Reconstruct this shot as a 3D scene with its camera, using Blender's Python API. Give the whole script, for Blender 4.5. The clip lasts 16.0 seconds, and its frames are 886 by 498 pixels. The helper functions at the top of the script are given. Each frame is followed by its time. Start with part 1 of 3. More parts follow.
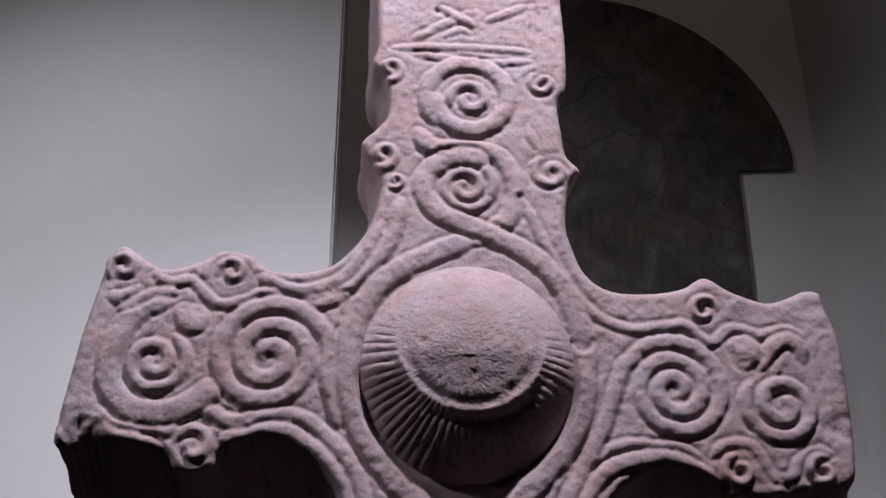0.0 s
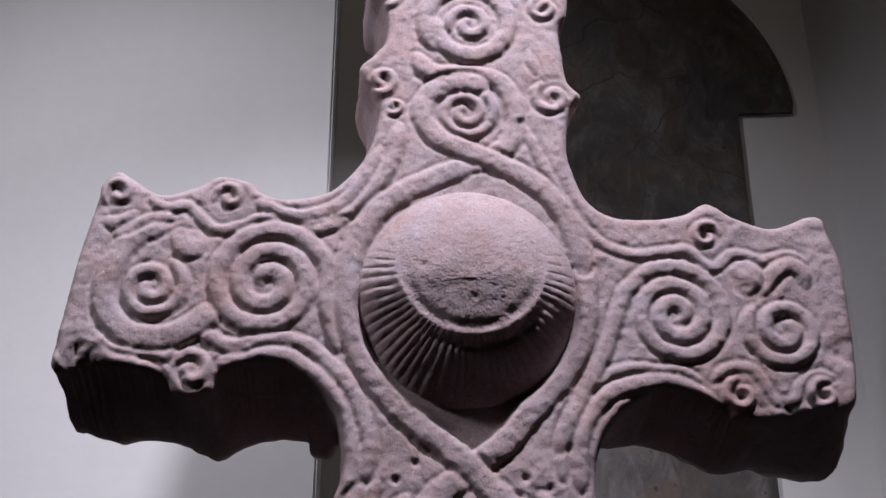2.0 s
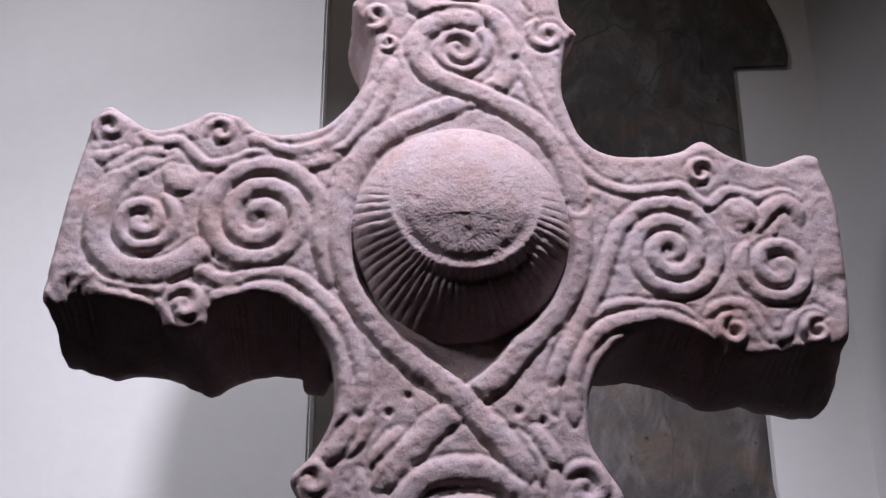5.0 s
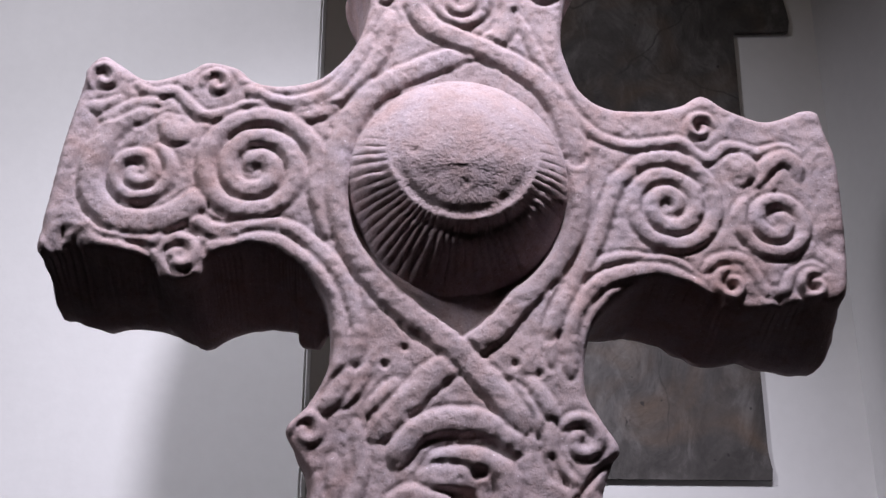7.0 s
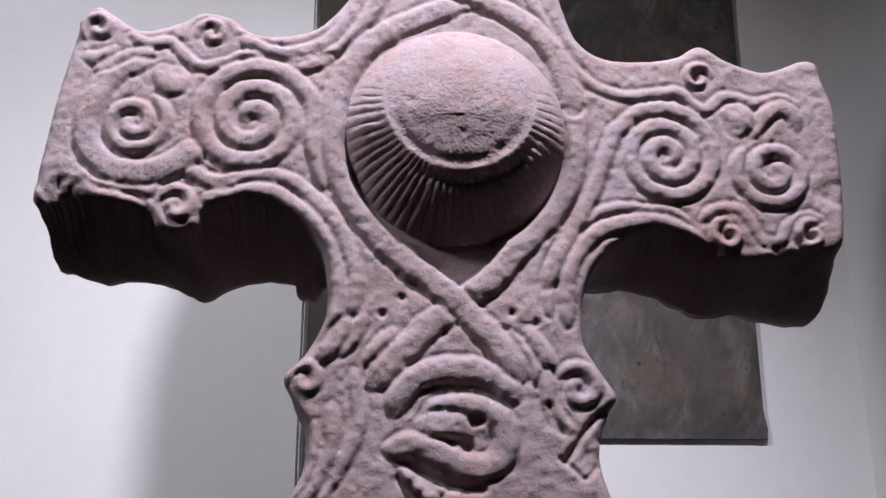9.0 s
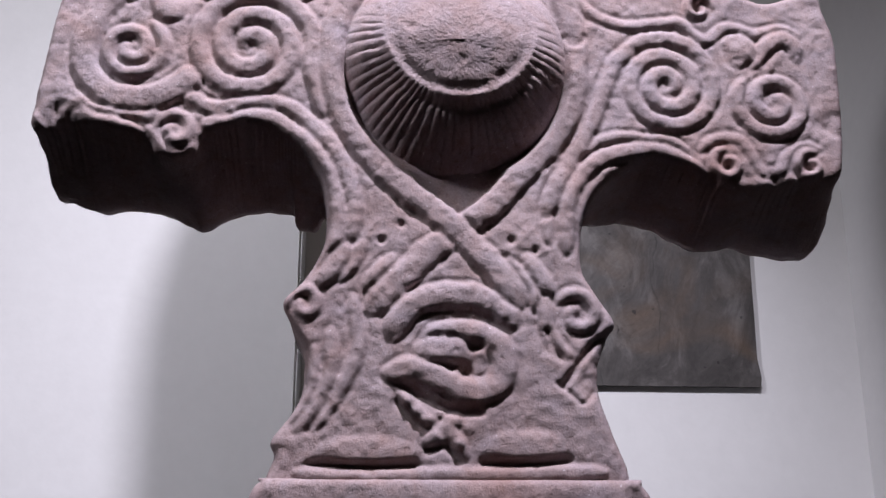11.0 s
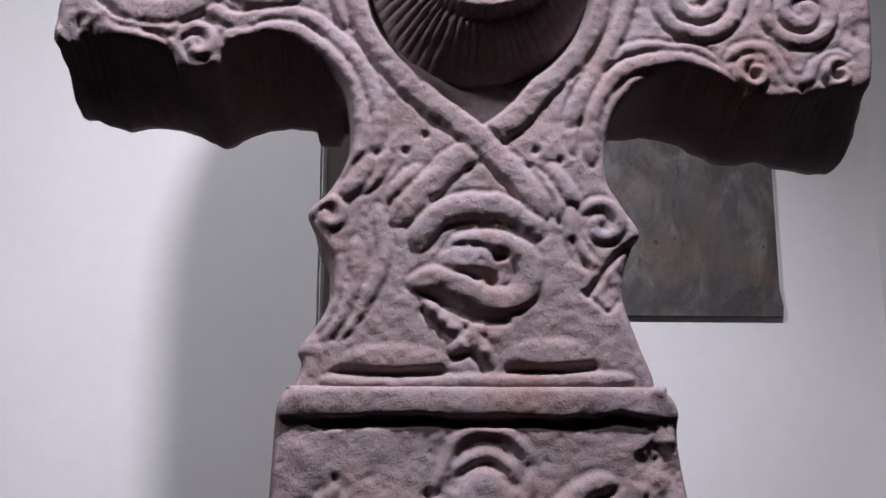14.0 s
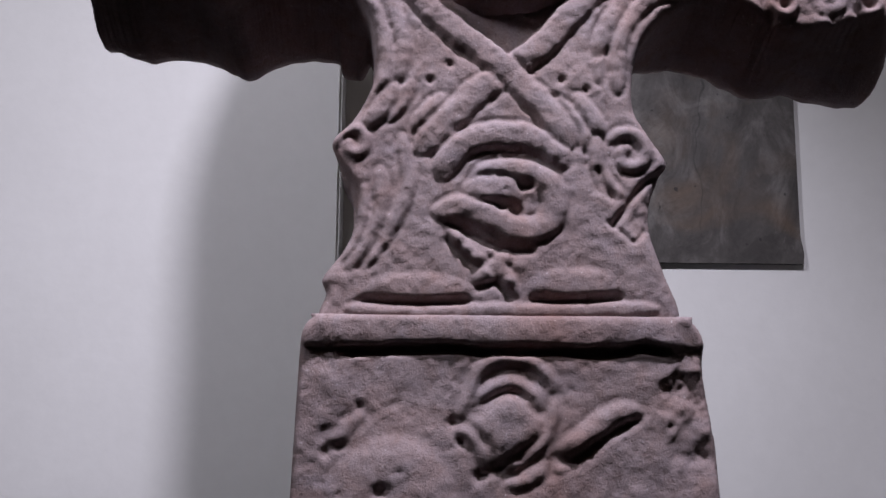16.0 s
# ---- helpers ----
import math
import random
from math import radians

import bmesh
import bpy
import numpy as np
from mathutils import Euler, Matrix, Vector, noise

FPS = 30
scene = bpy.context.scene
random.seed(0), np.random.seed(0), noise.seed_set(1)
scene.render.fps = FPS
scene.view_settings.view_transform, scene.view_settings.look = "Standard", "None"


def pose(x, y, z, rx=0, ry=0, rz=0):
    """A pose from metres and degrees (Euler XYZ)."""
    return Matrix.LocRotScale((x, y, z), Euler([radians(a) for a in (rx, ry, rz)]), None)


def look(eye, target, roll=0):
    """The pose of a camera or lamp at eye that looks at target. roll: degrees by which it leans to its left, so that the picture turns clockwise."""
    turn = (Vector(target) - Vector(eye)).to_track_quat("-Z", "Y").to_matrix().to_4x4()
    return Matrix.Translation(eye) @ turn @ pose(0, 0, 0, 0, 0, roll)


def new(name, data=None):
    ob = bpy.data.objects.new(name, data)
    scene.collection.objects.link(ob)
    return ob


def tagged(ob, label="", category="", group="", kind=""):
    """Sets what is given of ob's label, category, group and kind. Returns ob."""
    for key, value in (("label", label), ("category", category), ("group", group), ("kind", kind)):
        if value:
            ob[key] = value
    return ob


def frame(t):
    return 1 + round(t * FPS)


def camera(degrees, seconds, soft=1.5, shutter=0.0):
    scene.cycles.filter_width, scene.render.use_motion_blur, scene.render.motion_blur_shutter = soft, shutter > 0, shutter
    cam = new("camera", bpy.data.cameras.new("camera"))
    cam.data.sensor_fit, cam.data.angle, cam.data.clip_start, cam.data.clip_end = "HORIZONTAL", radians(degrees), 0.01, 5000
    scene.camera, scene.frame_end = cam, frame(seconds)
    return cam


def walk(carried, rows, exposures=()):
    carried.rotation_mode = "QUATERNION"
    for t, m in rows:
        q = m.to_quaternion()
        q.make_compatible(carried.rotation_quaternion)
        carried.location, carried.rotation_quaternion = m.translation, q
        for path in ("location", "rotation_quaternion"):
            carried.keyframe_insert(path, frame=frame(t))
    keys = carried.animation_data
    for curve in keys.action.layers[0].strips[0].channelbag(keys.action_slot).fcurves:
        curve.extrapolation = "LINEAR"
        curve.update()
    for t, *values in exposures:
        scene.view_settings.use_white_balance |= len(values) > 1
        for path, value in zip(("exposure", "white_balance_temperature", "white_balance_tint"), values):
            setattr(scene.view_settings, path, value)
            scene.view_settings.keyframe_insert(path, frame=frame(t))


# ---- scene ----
cam = camera(47.5, 16.0)
PATH = [
    (0, (-0.082, -1.22, 1.602), (-0.004, 0.595, 2.437), -0.0),
    (0.5, (-0.083, -1.211, 1.589), (-0.004, 0.612, 2.408), -0.1),
    (1, (-0.088, -1.2, 1.579), (-0.007, 0.632, 2.378), 0.2),
    (1.5, (-0.087, -1.192, 1.571), (-0.003, 0.649, 2.349), -0.0),
    (2, (-0.086, -1.188, 1.566), (0.002, 0.658, 2.329), -0.2),
    (2.5, (-0.087, -1.187, 1.56), (0.005, 0.664, 2.312), -0.1),
    (3, (-0.088, -1.185, 1.558), (0.008, 0.672, 2.296), -0.1),
    (3.5, (-0.09, -1.179, 1.552), (0.009, 0.681, 2.282), -0.0),
    (4, (-0.089, -1.173, 1.542), (0.011, 0.691, 2.261), -0.1),
    (6.5, (-0.086, -1.161, 1.519), (0.021, 0.72, 2.19), -0.2),
    (7, (-0.086, -1.153, 1.508), (0.025, 0.734, 2.163), 0.1),
    (7.5, (-0.083, -1.147, 1.5), (0.031, 0.746, 2.137), -0.1),
    (8, (-0.083, -1.146, 1.497), (0.028, 0.752, 2.119), -0.2),
    (10.5, (-0.092, -1.136, 1.449), (0.041, 0.78, 2.01), 0.1),
    (11, (-0.091, -1.132, 1.438), (0.04, 0.79, 1.976), 0.1),
    (11.5, (-0.09, -1.131, 1.43), (0.04, 0.796, 1.949), 0.1),
    (12, (-0.09, -1.134, 1.426), (0.037, 0.798, 1.929), 0.1),
    (12.5, (-0.091, -1.129, 1.417), (0.034, 0.805, 1.908), 0.1),
    (13, (-0.097, -1.123, 1.408), (0.02, 0.816, 1.884), 0.3),
    (13.5, (-0.097, -1.123, 1.4), (0.007, 0.822, 1.857), 0.1),
    (14, (-0.098, -1.12, 1.394), (-0.001, 0.828, 1.835), 0.0),
    (14.5, (-0.099, -1.118, 1.387), (-0.008, 0.835, 1.812), -0.1),
    (15, (-0.104, -1.108, 1.373), (-0.015, 0.848, 1.781), 0.1),
    (15.5, (-0.108, -1.104, 1.366), (-0.03, 0.858, 1.75), 0.2),
    (16, (-0.11, -1.107, 1.36), (-0.039, 0.859, 1.725), 0.3),
]
EXPOSURES = [(0.0, -0.90), (2.0, -0.66), (4.0, -0.42), (7.0, -0.28), (11.0, -0.24), (14.0, -0.38), (16.0, -0.62)]
walk(cam, [(t, look(eye, target, roll)) for t, eye, target, roll in PATH], EXPOSURES)

# ---- world and lamps ----
world = bpy.data.worlds.new("dim_room")
scene.world = world
world.use_nodes = True
world.node_tree.nodes["Background"].inputs[0].default_value = (0.8, 0.85, 1.0, 1)
world.node_tree.nodes["Background"].inputs[1].default_value = 0.002


def spot(at, aim, watts, cone, blend, size, color):
    data = bpy.data.lights.new("spot_beam", "SPOT")
    data.energy, data.color = watts, color
    data.spot_size, data.spot_blend, data.shadow_soft_size = radians(cone), blend, size
    ob = new("spot_beam", data)
    ob.matrix_world = look(at, aim)
    return ob


COOL = (0.87, 0.85, 1.0)
spot((0.23, -0.82, 3.75), (-0.02, 0.0, 2.38), 560, 75, 1.0, 0.045, COOL)
spot((-2.00, -1.30, 4.20), (-0.36, 1.20, 1.95), 540, 58, 1.0, 0.16, (0.89, 0.88, 1.0))
# added dim warm fill under the ceiling, no known lamp: lifts the upper walls
fill_data = bpy.data.lights.new("upper_wall_fill", "POINT")
fill_data.energy, fill_data.color, fill_data.shadow_soft_size = 42, (1.0, 0.86, 0.74), 0.25
upper_wall_fill = new("upper_wall_fill", fill_data)
upper_wall_fill.location = (-0.2, -2.2, 5.7)


# ---- materials ----
def material(name, rough=0.8):
    m = bpy.data.materials.new(name)
    m.use_nodes = True
    n, l = m.node_tree.nodes, m.node_tree.links
    b = n["Principled BSDF"]
    b.inputs["Roughness"].default_value = rough
    where = n.new("ShaderNodeNewGeometry").outputs["Position"]
    return m, n, l, b, where


def noise_node(n, l, where, scale, detail=4.0, rough=0.6, distort=0.0):
    t = n.new("ShaderNodeTexNoise")
    t.inputs["Scale"].default_value, t.inputs["Detail"].default_value = scale, detail
    t.inputs["Roughness"].default_value, t.inputs["Distortion"].default_value = rough, distort
    l.new(where, t.inputs["Vector"])
    return t.outputs["Fac"]


def noise_colour(n, l, where, scale):
    t = n.new("ShaderNodeTexNoise")
    t.inputs["Scale"].default_value = scale
    l.new(where, t.inputs["Vector"])
    return t.outputs["Color"]


def ramp(n, l, fac, stops):
    r = n.new("ShaderNodeValToRGB")
    e = r.color_ramp.elements
    while len(e) < len(stops):
        e.new(0.5)
    for k, (p, c) in zip(e, stops):
        k.position, k.color = p, (*c, 1)
    l.new(fac, r.inputs["Fac"])
    return r.outputs["Color"]


def mixed(n, l, a, b, fac, mode="MIX"):
    m = n.new("ShaderNodeMix")
    m.data_type, m.blend_type = "RGBA", mode
    for socket, value in ((m.inputs[0], fac), (m.inputs[6], a), (m.inputs[7], b)):
        if isinstance(value, (int, float)):
            socket.default_value = value
        elif isinstance(value, tuple):
            socket.default_value = (*value, 1)
        else:
            l.new(value, socket)
    return m.outputs[2]


def bumped(n, l, b, parts):
    """parts: (height socket, distance in metres, strength), coarse to fine."""
    last = None
    for fac, dist, strength in parts:
        bump = n.new("ShaderNodeBump")
        bump.inputs["Distance"].default_value, bump.inputs["Strength"].default_value = dist, strength
        l.new(fac, bump.inputs["Height"])
        if last:
            l.new(last, bump.inputs["Normal"])
        last = bump.outputs["Normal"]
    l.new(last, b.inputs["Normal"])


def sandstone():
    m, n, l, b, p = material("pink_sandstone", 0.92)
    broad = noise_node(n, l, p, 5.0, 5, 0.6)
    patch = noise_node(n, l, p, 26.0, 6, 0.7, 0.5)
    grain = noise_node(n, l, p, 420.0, 3, 0.7)
    grit = noise_node(n, l, p, 130.0, 4, 0.7)
    speck = noise_node(n, l, p, 260.0, 1, 0.5)
    c = ramp(n, l, broad, [(0.28, (0.27, 0.175, 0.165)), (0.46, (0.33, 0.25, 0.252)), (0.75, (0.39, 0.312, 0.32))])
    c = mixed(n, l, c, ramp(n, l, patch, [(0.34, (0.23, 0.150, 0.130)), (0.48, (0.33, 0.256, 0.258)), (0.66, (0.38, 0.312, 0.322))]), 0.4)
    c = mixed(n, l, c, ramp(n, l, grit, [(0.3, (0.62, 0.60, 0.60)), (0.65, (1.0, 1.0, 1.0))]), 0.4, "MULTIPLY")
    c = mixed(n, l, c, ramp(n, l, grain, [(0.3, (0.6, 0.58, 0.57)), (0.7, (1.15, 1.15, 1.15))]), 0.45, "MULTIPLY")
    c = mixed(n, l, c, (0.75, 0.7, 0.7), ramp(n, l, speck, [(0.74, (0, 0, 0)), (0.80, (0.4, 0.4, 0.4))]))
    pore = noise_node(n, l, p, 190.0, 2, 0.6, 0.4)
    pores = ramp(n, l, pore, [(0.30, (0.16, 0.16, 0.16)), (0.43, (1, 1, 1))])
    c = mixed(n, l, c, mixed(n, l, (0.62, 0.50, 0.44), (1.0, 1.0, 1.0), pores), 0.45, "MULTIPLY")
    hue = noise_node(n, l, p, 11.0, 5, 0.65, 0.8)
    c = mixed(n, l, c, ramp(n, l, hue, [(0.32, (1.05, 0.94, 0.88)), (0.5, (1.0, 1.0, 1.0)), (0.68, (0.94, 1.0, 1.07))]), 0.8, "MULTIPLY")
    l.new(c, b.inputs["Base Color"])
    bumped(n, l, b, [(patch, 0.0026, 0.40), (grit, 0.0012, 0.35), (pores, 0.0009, 0.40), (grain, 0.0013, 0.65)])
    return m


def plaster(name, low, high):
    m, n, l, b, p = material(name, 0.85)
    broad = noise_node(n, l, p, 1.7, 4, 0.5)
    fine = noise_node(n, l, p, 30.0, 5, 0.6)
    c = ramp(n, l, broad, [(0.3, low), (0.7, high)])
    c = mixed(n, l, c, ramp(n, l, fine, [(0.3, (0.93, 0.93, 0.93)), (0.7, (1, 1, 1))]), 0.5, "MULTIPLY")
    l.new(c, b.inputs["Base Color"])
    bumped(n, l, b, [(broad, 0.02, 0.25), (fine, 0.002, 0.25)])
    return m


def dark_slab():
    m, n, l, b, p = material("dark_slab_stone", 0.8)
    stretch = n.new("ShaderNodeMapping")
    stretch.inputs["Scale"].default_value = (1.0, 1.0, 0.6)
    stretch.inputs["Rotation"].default_value = (0, radians(25), 0)
    l.new(p, stretch.inputs["Vector"])
    q = stretch.outputs["Vector"]
    broad = noise_node(n, l, q, 3.4, 6, 0.62, 1.0)
    patch = noise_node(n, l, q, 10.0, 6, 0.68, 0.9)
    rust = noise_node(n, l, p, 5.0, 3, 0.5, 0.8)
    fine = noise_node(n, l, p, 90.0, 4, 0.6)
    hole = noise_node(n, l, p, 44.0, 1, 0.4)
    c = ramp(n, l, broad, [(0.32, (0.030, 0.026, 0.024)), (0.5, (0.062, 0.055, 0.051)), (0.68, (0.150, 0.140, 0.134))])
    c = mixed(n, l, c, ramp(n, l, patch, [(0.36, (0.022, 0.019, 0.018)), (0.50, (0.058, 0.051, 0.048)), (0.64, (0.150, 0.138, 0.132))]), 0.55)
    c = mixed(n, l, c, (0.12, 0.075, 0.045), ramp(n, l, rust, [(0.5, (0, 0, 0)), (0.72, (0.5, 0.5, 0.5))]))
    c = mixed(n, l, c, (0.012, 0.010, 0.010), ramp(n, l, hole, [(0.76, (0, 0, 0)), (0.80, (0.8, 0.8, 0.8))]))
    c = mixed(n, l, c, ramp(n, l, fine, [(0.3, (0.75, 0.75, 0.75)), (0.7, (1.1, 1.1, 1.1))]), 0.6, "MULTIPLY")
    warp = mixed(n, l, p, noise_colour(n, l, p, 7.0), 0.12)
    cells = n.new("ShaderNodeTexVoronoi")
    cells.feature = "DISTANCE_TO_EDGE"
    cells.inputs["Scale"].default_value = 3.1
    l.new(warp, cells.inputs["Vector"])
    crack = ramp(n, l, cells.outputs["Distance"], [(0.0, (0.25, 0.25, 0.25)), (0.012, (1, 1, 1))])
    c = mixed(n, l, c, crack, ramp(n, l, broad, [(0.45, (0, 0, 0)), (0.6, (0.8, 0.8, 0.8))]), "MULTIPLY")
    l.new(c, b.inputs["Base Color"])
    bumped(n, l, b, [(broad, 0.02, 0.7), (patch, 0.006, 0.6), (fine, 0.001, 0.5)])
    return m


STONE = sandstone()
WHITE = plaster("white_plaster", (0.57, 0.56, 0.55), (0.63, 0.62, 0.61))
# dark brown for unseen walls and ceiling, so little light bounces back
LOW_BOUNCE = plaster("low_bounce_brown", (0.03, 0.027, 0.024), (0.045, 0.04, 0.036))
# unseen floor and plinth, darkened so the arm undersides get little bounce
FLOOR = plaster("dark_floor_stone", (0.018, 0.016, 0.015), (0.03, 0.027, 0.025))
SLAB = dark_slab()


# ---- helpers for meshes ----
def part(name, bm, mat, parent=None, label=""):
    data = bpy.data.meshes.new(name)
    bm.to_mesh(data)
    bm.free()
    data.materials.append(mat)
    ob = new(name, data)
    if parent:
        ob.parent = parent
    if label:
        ob["label"] = label
    return ob


def box(name, lo, hi, mat, bevel=0.0, parent=None):
    bm = bmesh.new()
    bmesh.ops.create_cube(bm, size=1)
    for v in bm.verts:
        v.co = [lo[k] + (v.co[k] + 0.5) * (hi[k] - lo[k]) for k in range(3)]
    if bevel:
        bmesh.ops.bevel(bm, geom=bm.edges[:], offset=bevel, segments=2, affect="EDGES")
    return part(name, bm, mat, parent)


def spline(points, step, closed=False):
    """Catmull-Rom curve through the points, sampled about every step metres."""
    p = np.array(points, float)
    p = np.vstack([p[-1:], p, p[:2]]) if closed else np.vstack([2 * p[0] - p[1], p, 2 * p[-1] - p[-2]])
    out = []
    for a, b, c, d in zip(p, p[1:], p[2:], p[3:]):
        t = np.linspace(0, 1, max(2, int(np.hypot(*(c - b)) / step) + 1), endpoint=False)[:, None]
        out.append(0.5 * (2 * b + (c - a) * t + (2 * a - 5 * b + 4 * c - d) * t**2 + (3 * b - a - 3 * c + d) * t**3))
    if not closed:
        out.append(p[-2:-1])
    return np.concatenate(out)


def value_noise(shape, cell, rng):
    """Smooth noise in -1..1 over a grid, with bumps about cell grid steps wide."""
    rows, cols = int(shape[0] / cell) + 3, int(shape[1] / cell) + 3
    g = rng.uniform(-1, 1, (rows, cols))
    u, v = np.arange(shape[0]) / cell, np.arange(shape[1]) / cell
    a, b = u.astype(int), v.astype(int)
    s, t = (u - a)[:, None], (v - b)[None]
    s, t = s * s * (3 - 2 * s), t * t * (3 - 2 * t)
    at = lambda i, j: g[np.ix_(a + i, b + j)]
    return (at(0, 0) * (1 - s) + at(1, 0) * s) * (1 - t) + (at(0, 1) * (1 - s) + at(1, 1) * s) * t


class Face:
    """A carved stone face: heights (metres out of the face) over a grid in x and z."""

    def __init__(self, x0, x1, z0, z1, step, ground):
        self.x0, self.z0, self.step = x0, z0, step
        self.nx, self.nz = int((x1 - x0) / step) + 1, int((z1 - z0) / step) + 1
        self.h = np.full((self.nx, self.nz), ground)
        self.xs, self.zs = x0 + step * np.arange(self.nx), z0 + step * np.arange(self.nz)
        rng = np.random.default_rng(9)
        # how unevenly the chisel and the weather left the edges
        self.uneven = 1 + 0.06 * value_noise(self.h.shape, 8, rng) + 0.06 * value_noise(self.h.shape, 3.5, rng)

    def window(self, x, z, reach):
        i0, i1 = int((x - reach - self.x0) / self.step), int((x + reach - self.x0) / self.step) + 2
        j0, j1 = int((z - reach - self.z0) / self.step), int((z + reach - self.z0) / self.step) + 2
        return slice(max(i0, 0), max(i1, 0)), slice(max(j0, 0), max(j1, 0))

    def distance(self, path, reach, width=None):
        d = np.full((self.nx, self.nz), 9.0)
        near = np.full((self.nx, self.nz), -1, int)
        for k, (x, z) in enumerate(path):
            w = self.window(x, z, reach)
            e = np.hypot(self.xs[w[0]][:, None] - x, self.zs[w[1]][None] - z)
            if width is not None:
                e = e / width[k]
            if e.size:
                closer = e < d[w]
                d[w][closer] = e[closer]
                near[w][closer] = k
        return d, near

    def soften(self, rounds=1):
        for _ in range(rounds):
            for axis in (0, 1):
                up, down = np.roll(self.h, 1, axis), np.roll(self.h, -1, axis)
                self.h = 0.25 * up + 0.5 * self.h + 0.25 * down


def rope(f, points, half, rise=None):
    """A rounded band along a curve, cut free of what lies beside and below it."""
    half *= 1.30
    rise = min(0.010, 0.75 * half) if rise is None else rise
    path = spline(points, 0.0015)
    along = 0.0015 * np.minimum(np.arange(len(path)), np.arange(len(path))[::-1])
    taper = 0.35 + 0.65 * np.sqrt(np.clip(along / 0.018, 0, 1))
    d, near = f.distance(path, half + 0.008, taper)
    d = d * f.uneven
    rise = rise * np.where(near >= 0, taper[near], 1)
    inside = d < half
    gap = np.clip((d - half) / 0.005, 0, 1)
    f.h = np.where(inside, -0.007 + rise * np.clip(1 - (d / half) ** 2.8, 0, 1) ** 0.6, f.h - 0.0060 * (1 - gap) ** 1.5)


def coil(cx, cz, r0, r1, turns, start, way=1):
    """Points along a spiral that winds in from r0 to r1; start in degrees, way 1 against the clock."""
    n = max(6, int(turns * 12))
    return [(cx + (r0 + (r1 - r0) * k / n) * math.cos(radians(start) + way * 2 * math.pi * turns * k / n),
             cz + (r0 + (r1 - r0) * k / n) * math.sin(radians(start) + way * 2 * math.pi * turns * k / n)) for k in range(n + 1)]


def curl(f, cx, cz, r, start, way=1):
    """A small knob: a rounded curl round a dimple."""
    rope(f, coil(cx, cz, 0.74 * r, 0.10 * r, 1.25, start, way), 0.165 * r, 0.0085)


def spiral(f, lead, cx, cz, r0, r1, turns, start, way=1):
    """A band that runs in from its lead and winds up, with a narrow groove between its turns."""
    rope(f, lead + coil(cx, cz, r0, r1, turns, start, way), 0.335 * (r0 - r1) / turns, 0.0095)


def groove(f, points, half, deep):
    """A cut along a curve, with the stone on both sides left as it is."""
    d, _ = f.distance(spline(points, 0.0015), half + 0.006, None)
    f.h -= deep * np.exp(-((d / half) ** 4))


def mass(f, x, z, r, level):
    """Stone left uncarved round a spot."""
    keep = np.exp(-((np.hypot(f.xs[:, None] - x, f.zs[None] - z) / r) ** 4))
    f.h = f.h * (1 - keep) + level * keep


def lump(f, x, z, rx, rz, rise, power=2):
    """A rounded swelling; a high power makes it flat on top."""
    d = np.hypot((f.xs[:, None] - x) / rx, (f.zs[None] - z) / rz)
    f.h += rise * np.clip(1 - d**power, 0, 1) ** 0.8


def pit(f, x, z, r, deep):
    d = np.hypot(f.xs[:, None] - x, f.zs[None] - z)
    f.h -= deep * np.exp(-((d / r) ** 4))


def weathered(f, count, across, up):
    """Small pits that the weather has left here and there."""
    for _ in range(count):
        x, z, r = RNG.uniform(*across), RNG.uniform(*up), RNG.uniform(0.0018, 0.0042)
        w = f.window(x, z, 4 * r)
        d = np.hypot(f.xs[w[0]][:, None] - x, f.zs[w[1]][None] - z)
        f.h[w] -= 0.4 * r * np.exp(-((d / r) ** 4))


def chip(f, x, z, r, deep, rng):
    """A broken patch with a rough floor."""
    d = np.hypot(f.xs[:, None] - x, f.zs[None] - z) / r
    rough = value_noise(f.h.shape, 5, rng) * 0.5 + value_noise(f.h.shape, 2.5, rng) * 0.3
    f.h -= np.clip(1.2 - d + 0.4 * value_noise(f.h.shape, 9, rng), 0, 1) * deep * (1 + 0.7 * rough)


